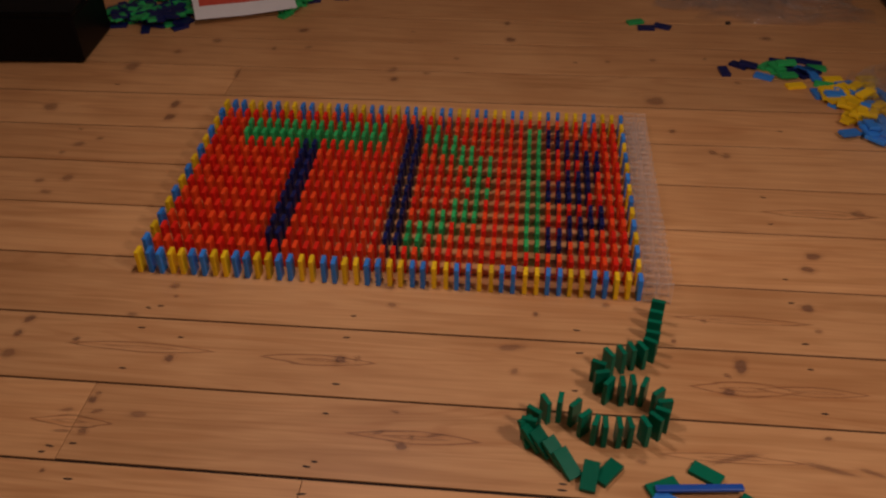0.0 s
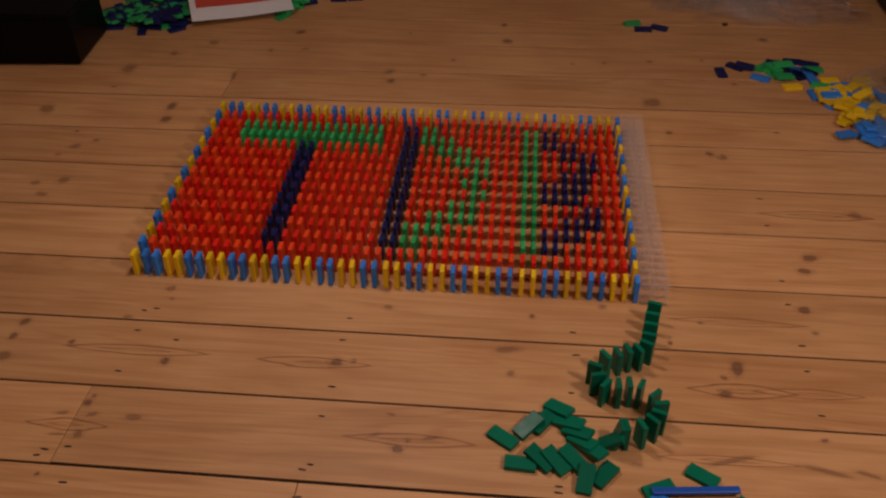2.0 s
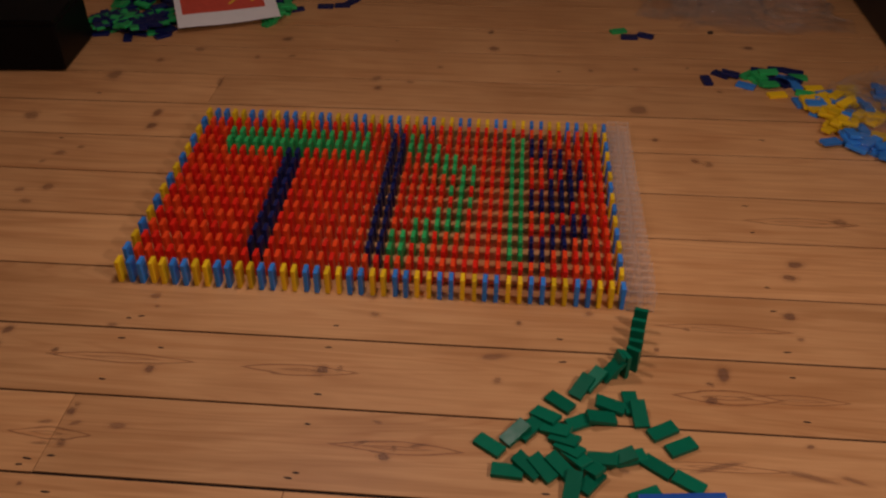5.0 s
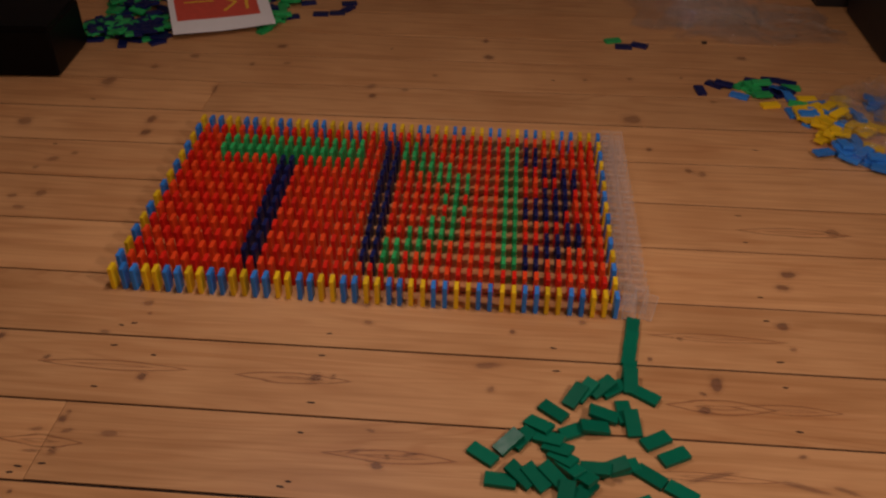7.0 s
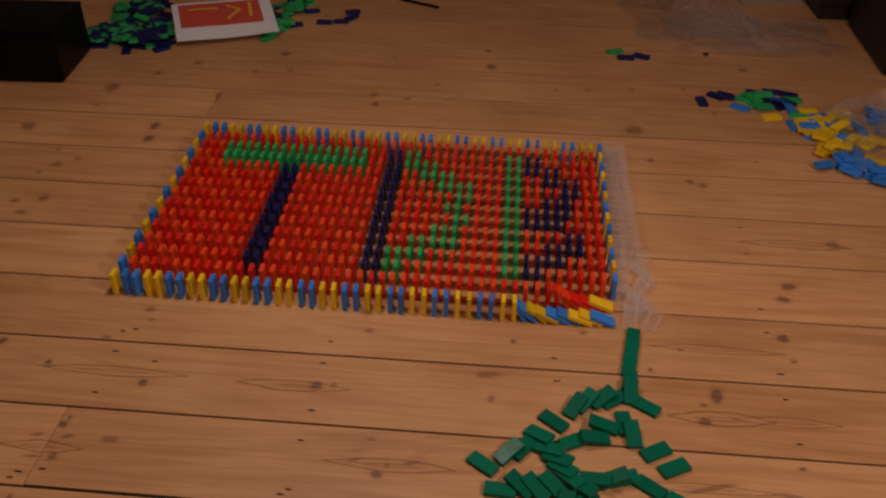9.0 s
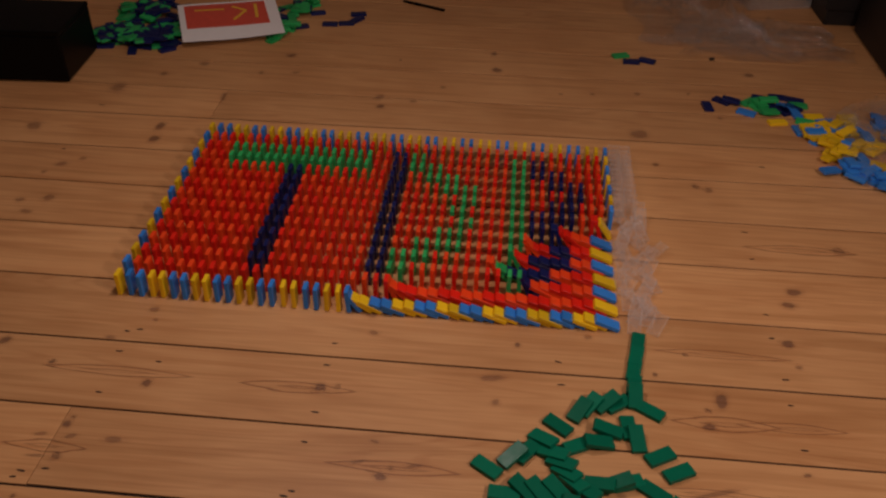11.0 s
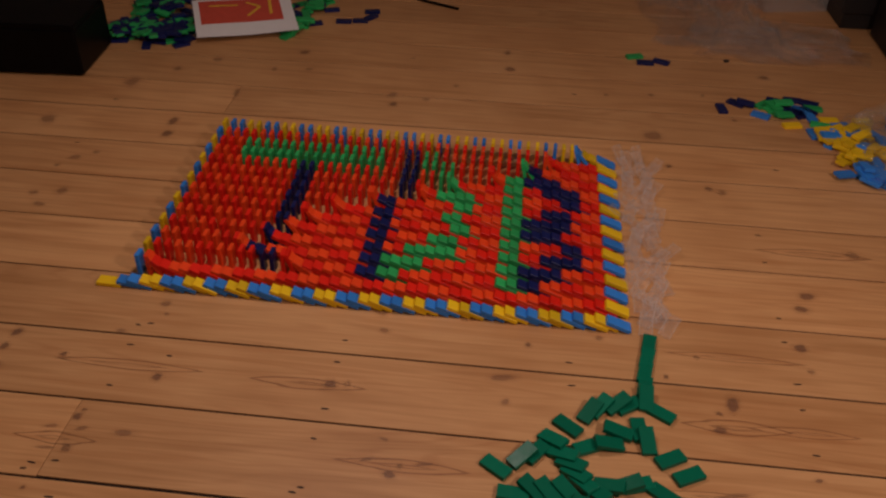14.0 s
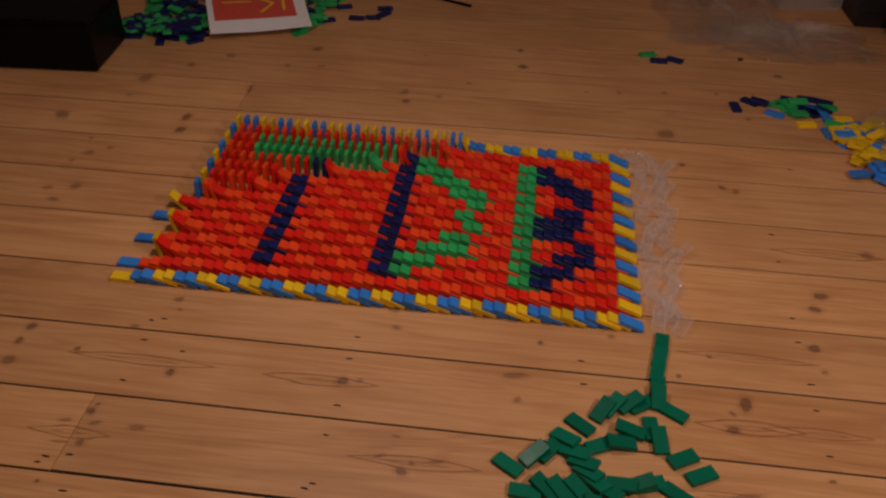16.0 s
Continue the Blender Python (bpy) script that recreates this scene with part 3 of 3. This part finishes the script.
for k in range(len(SEAMS) - 1):
    ends = [X0] + list(JOINTS.get(k, ())) + [X1]
    for xa, xb in zip(ends, ends[1:]):
        ga, gb = (GAPS[q - 10] if 10 <= q < 21 else 0.0022 for q in (k, k + 1))
        if k == 10 and xb < 0.1:
            ga = 0.0014
        cx, cy = (xa + xb) / 2, (seam(k, (xa + xb) / 2) + seam(k + 1, (xa + xb) / 2)) / 2
        bm = box(xa + 0.0006 - cx, xb - 0.0006 - cx, -0.08, 0.08, -0.0029, 0, 0.0004)
        for v in bm.verts:
            lo, hi = seam(k, v.co.x + cx) + ga, seam(k + 1, v.co.x + cx) - gb
            v.co.y = lo + (hi - lo) * (v.co.y + 0.08) / 0.16 - cy
        b = part("floor_board", bm, PINE, floor)
        b.location = (cx, cy, 0)

# knots, nail holes and loops of grain: x, y and half sizes
KNOTS_NEAR = [
    (-0.148, -0.145, 0.012, 0.013), (-0.151, -0.182, 0.01, 0.012), (-0.042, -0.187, 0.008, 0.007), (0.137, -0.219, 0.011, 0.011),
    (0.045, -0.32, 0.009, 0.011), (0.049, -0.306, 0.005, 0.005), (0.055, -0.385, 0.01, 0.01), (0.027, -0.464, 0.005, 0.005),
    (0.428, -0.196, 0.014, 0.012), (0.557, -0.371, 0.012, 0.01), (0.758, -0.053, 0.007, 0.008),
]
KNOTS_SIDE = [
    (1.102, -0.15, 0.013, 0.023), (1.073, -0.213, 0.014, 0.011), (1.077, -0.176, 0.008, 0.006), (1.293, 0.161, 0.02, 0.014),
    (1.273, 0.119, 0.018, 0.012), (1.246, 0.007, 0.015, 0.013), (1.21, -0.297, 0.009, 0.005), (0.997, -0.101, 0.005, 0.007),
]
KNOTS_FAR = [
    (-0.154, 0.65, 0.014, 0.023), (-0.146, 0.585, 0.014, 0.022), (0.072, 1.112, 0.018, 0.016), (0.66, 1.207, 0.011, 0.017),
    (0.672, 1.096, 0.016, 0.019), (0.376, 0.829, 0.013, 0.016), (1.392, 1.162, 0.019, 0.015), (1.073, 0.62, 0.01, 0.01),
    (1.155, 0.53, 0.01, 0.013), (1.203, 1.017, 0.006, 0.01), (0.53, 0.965, 0.009, 0.01), (0.939, 0.978, 0.008, 0.01),
]
PALE_NEAR = [
    (0.062, -0.344, 0.013, 0.006), (0.013, -0.345, 0.013, 0.005), (0.024, -0.388, 0.017, 0.004), (0.131, -0.345, 0.021, 0.008),
    (0.083, -0.034, 0.011, 0.011), (0.095, -0.062, 0.006, 0.005), (0.032, -0.116, 0.013, 0.006), (-0.144, -0.231, 0.017, 0.013),
    (0.457, -0.192, 0.007, 0.008), (0.57, -0.353, 0.006, 0.006), (0.538, -0.303, 0.009, 0.004), (0.518, -0.346, 0.016, 0.005),
    (0.606, -0.345, 0.016, 0.004), (0.717, -0.142, 0.027, 0.011), (0.724, -0.197, 0.009, 0.009), (0.497, -0.05, 0.012, 0.008),
    (0.485, -0.0, 0.015, 0.013), (0.885, -0.016, 0.01, 0.008),
]
PALE_SIDE = [
    (1.253, -0.054, 0.008, 0.007), (0.92, -0.367, 0.01, 0.006), (1.419, 0.312, 0.021, 0.015), (1.056, -0.043, 0.007, 0.006),
    (1.198, -0.356, 0.042, 0.007), (1.259, -0.357, 0.025, 0.006), (1.06, -0.348, 0.051, 0.006),
]
PALE_FAR = [
    (-0.461, 0.61, 0.02, 0.028), (-0.34, 0.845, 0.024, 0.034), (-0.046, 0.83, 0.009, 0.032), (-0.159, 1.024, 0.016, 0.019),
    (-0.248, 0.944, 0.013, 0.017), (-0.315, 0.445, 0.018, 0.013), (-0.276, 0.474, 0.01, 0.01), (-0.339, 0.406, 0.008, 0.009),
    (-0.337, 0.288, 0.013, 0.011), (-0.279, 0.304, 0.015, 0.02), (-0.304, 0.247, 0.015, 0.01), (0.365, 0.883, 0.015, 0.02),
    (0.458, 0.871, 0.012, 0.01), (0.111, 1.002, 0.013, 0.011), (0.015, 0.987, 0.009, 0.014), (1.047, 0.765, 0.026, 0.03),
    (1.18, 0.52, 0.015, 0.013), (1.062, 0.998, 0.01, 0.011), (1.268, 0.883, 0.01, 0.01),
]
NAILS = [
    (0.055, -0.097), (0.076, -0.09), (0.062, -0.149), (0.139, -0.167), (0.066, -0.248), (0.017, -0.418), (0.01, -0.43), (0.051, -0.41),
    (0.072, -0.475), (0.43, -0.411), (0.42, -0.421), (0.423, -0.47), (0.432, -0.086), (0.429, -0.142), (0.432, -0.252), (0.428, -0.316),
    (0.83, -0.088), (0.834, -0.144), (0.824, -0.232), (0.802, -0.418), (0.801, -0.429), (1.224, 0.086), (1.221, 0.019), (1.222, -0.088),
    (1.217, -0.149), (1.217, -0.246), (1.234, 0.358), (1.231, 0.262), (-0.34, 0.511), (-0.341, 0.741), (0.39, 1.126), (0.852, 0.967),
    (1.326, 0.641),
]
LOOPS = [
    (0.079, -0.197, 0.122, 0.015), (0.388, -0.2, 0.091, 0.016), (1.1, -0.204, 0.082, 0.02), (1.21, -0.201, 0.082, 0.013),
    (1.121, -0.037, 0.109, 0.012), (0.572, -0.352, 0.096, 0.016), (0.033, -0.367, 0.062, 0.014), (1.052, -0.349, 0.101, 0.011),
    (1.338, 0.305, 0.104, 0.019),
]


def patch(n):
    """A disc of radius one."""
    bm = bmesh.new()
    bmesh.ops.create_circle(bm, cap_ends=True, segments=n, radius=1)
    return bm


KNOT_MESH, PALE_MESH, NAIL_MESH = mesh_of("knot", patch(24), KNOT), mesh_of("knot", patch(24), KNOT_PALE), mesh_of("nail_hole", patch(10), NAIL)
for mesh, spots in ((KNOT_MESH, KNOTS_NEAR + KNOTS_SIDE + KNOTS_FAR[:9]), (PALE_MESH, KNOTS_FAR[9:] + PALE_NEAR + PALE_SIDE + PALE_FAR)):
    for k, (x, y, sx, sy) in enumerate(spots):
        ob = new("knot", mesh)
        ob.parent = floor
        ob.matrix_local = pose(x, y, 0.0003, 0, 0, (k * 37) % 40 - 20) @ Matrix.Diagonal((2.3 * sx, 2.3 * sy, 0.01, 1))
LOOP_MESH = mesh_of("grain_figure", patch(24), FIGURE)
for x, y, sx, sy in LOOPS:
    ob = new("grain_figure", LOOP_MESH)
    ob.parent = floor
    ob.matrix_local = pose(x, y, 0.0002, 0, 0, 0) @ Matrix.Diagonal((1.5 * sx, 1.4 * sy, 0.01, 1))
for k, (x, y) in enumerate(NAILS):
    ob = new("nail_hole", NAIL_MESH)
    ob.parent = floor
    ob.matrix_local = pose(x, y, 0.0004, 0, 0, (k * 29) % 16 - 8) @ Matrix.Diagonal((0.0056 + 0.001 * (k % 3), 0.0019, 0.01, 1))

# ---- motions ----
LEAN = (0, 17.8, 34.4, 47.7, 57.1, 63.3, 67.1, 69.4, 70.8, 71.6, 72.1, 72.4, 72.6)
LAST = (90, 81.0, 75.6, 72.4, 70.6, 69.6, 68.9)
# when the tipping front of each row passes: (seconds, column)
FRONTS_NEAR = [
    ((6.95, 46), (7.6, 44), (8.0, 42.4), (8.5, 40.2), (9.0, 37.2), (11.3, 19.6), (12.0, 14.4), (12.5, 10), (13.0, 5), (13.5, 0.5)),
    ((7.95, 46), (9.0, 40.5), (11.3, 23), (12.0, 16.4), (12.5, 12.6), (13.0, 8.2), (14.0, 2.2), (14.35, 0.5)),
    ((8.9, 46), (11.3, 36), (12.0, 31.5), (12.5, 27.5), (13.0, 22.8), (14.0, 14.6), (15.0, 6.5), (16.3, -0.5)),
    ((9.2, 46), (11.3, 32.6), (12.0, 25), (12.5, 21.6), (13.0, 17), (14.0, 9.5), (15.0, 2), (15.2, 0.5)),
    ((9.7, 46), (11.3, 34), (12.0, 28), (13.0, 19), (14.0, 11.5), (15.0, 5.2), (16.35, -0.5)),
]
FRONTS_MIDDLE = [
    ((10.0, 46), (11.3, 35), (12.0, 28.8), (13.0, 21.5), (14.0, 13.0), (15.0, 4.5), (15.55, 0.2)),
    ((10.5, 46), (11.3, 37), (12.0, 30), (13.0, 22.8), (14.0, 14.5), (15.0, 7), (15.9, 0.5)),
    ((10.8, 46), (11.3, 39), (12.0, 32), (13.0, 23.8), (14.0, 16.8), (15.0, 9.8), (16.0, 2.5)),
    ((11.0, 46), (11.3, 42), (12.0, 36.5), (13.0, 28), (14.0, 20.4), (15.0, 13), (16.0, 6.5)),
    ((11.4, 46), (12.0, 39.5), (13.0, 32), (14.0, 25), (15.0, 15.5), (16.0, 8.5)),
]
FRONTS_FAR = [
    ((11.8, 46), (12.5, 39.5), (13.0, 35.7), (14.0, 28), (15.0, 19.5), (16.0, 13.5)),
    ((12.0, 46), (12.5, 41.5), (13.0, 38.8), (14.0, 32.5), (15.0, 23.5), (16.0, 18)),
    ((12.5, 46), (13.0, 41.8), (14.0, 35.8), (15.0, 28), (16.0, 21)),
    ((12.95, 46), (13.5, 41.8), (14.0, 38.2), (15.0, 32), (16.0, 25.4)),
    ((13.25, 46), (14.0, 41), (14.5, 37.2), (15.0, 34.6), (15.5, 31), (16.0, 27.4)),
]
FRONTS = FRONTS_NEAR + FRONTS_MIDDLE + FRONTS_FAR
END = 16.0


def front_time(row, i):
    """When the front reaches column i, and the time to the next column."""
    pts = FRONTS[row]
    for (t0, c0), (t1, c1) in zip(pts, pts[1:]):
        if c1 <= i <= c0:
            break
    step = (t1 - t0) / (c0 - c1)
    return t0 + (c0 - i) * step, step


def tipping(start, step, final):
    """Rows of (seconds, degrees) of a domino that is pushed over at start by its neighbour."""
    rows = [(0.0, 0.0)] if start > 0.05 else []
    for k in (0, 1, 2, 3, 4.5, 6.5, 9.5):
        j = int(k)
        a = LEAN[j] + (LEAN[min(j + 1, 12)] - LEAN[j]) * (k - j)
        a = min(a * max(1.0, final / 72.6), final)
        if k == 9.5:
            a = final
        t = start + (k if k < 1 else 1 + (k - 1) * 0.6) * step
        if t >= END:
            if rows and rows[-1][0] < END:
                t0, a0 = rows[-1]
                rows.append((END, a0 + (a - a0) * (END - t0) / (t - t0)))
            break
        if t >= 0:
            rows.append((t, a))
    if rows[-1][0] < END:
        rows.append((END, rows[-1][1]))
    return rows


def motions():
    for ob, r, i, x, y, turn, u, v in FIELD:
        start, step = front_time(r, i + 1.5 * min(1.0, (COLS - 1 - i) / 6))
        final = LAST[i] if i < len(LAST) else 68.4
        slip = 0.0025 * (u - 0.3) - (0.016 + 0.012 * v if i == 0 else 0)
        rows = []
        for t, a in tipping(start, step, final):
            f = a / final
            rows.append((t, pose(x + slip * f, y + 0.003 * (v - 0.5) * f, 0, 0, -a, turn * (1 - 0.5 * f) + 3 * (u - 0.5) * f)))
        walk(ob, rows)
    for ob, x, y, turn, u, v in CLEAR:
        start, step = 6.35 + max(0.0, y) * 11.6 + (0.12 if x > 0.98 else 0), 0.235
        rows = []
        for t, a in tipping(start, step, 72.0 + 6 * (u - 0.5)):
            f = min(1.0, a / 60)
            rows.append((t, pose(x + (0.028 * (v - 0.35) + (0.014 if x > 0.98 else 0)) * f * min(1.0, 0.35 + 8 * y), y - 0.012 * u * f, 0, 0, -a, turn + 110 * (u - 0.5) * f)))
        walk(ob, rows)
    for ob, rows in CHAIN:
        walk(ob, rows)


motions()
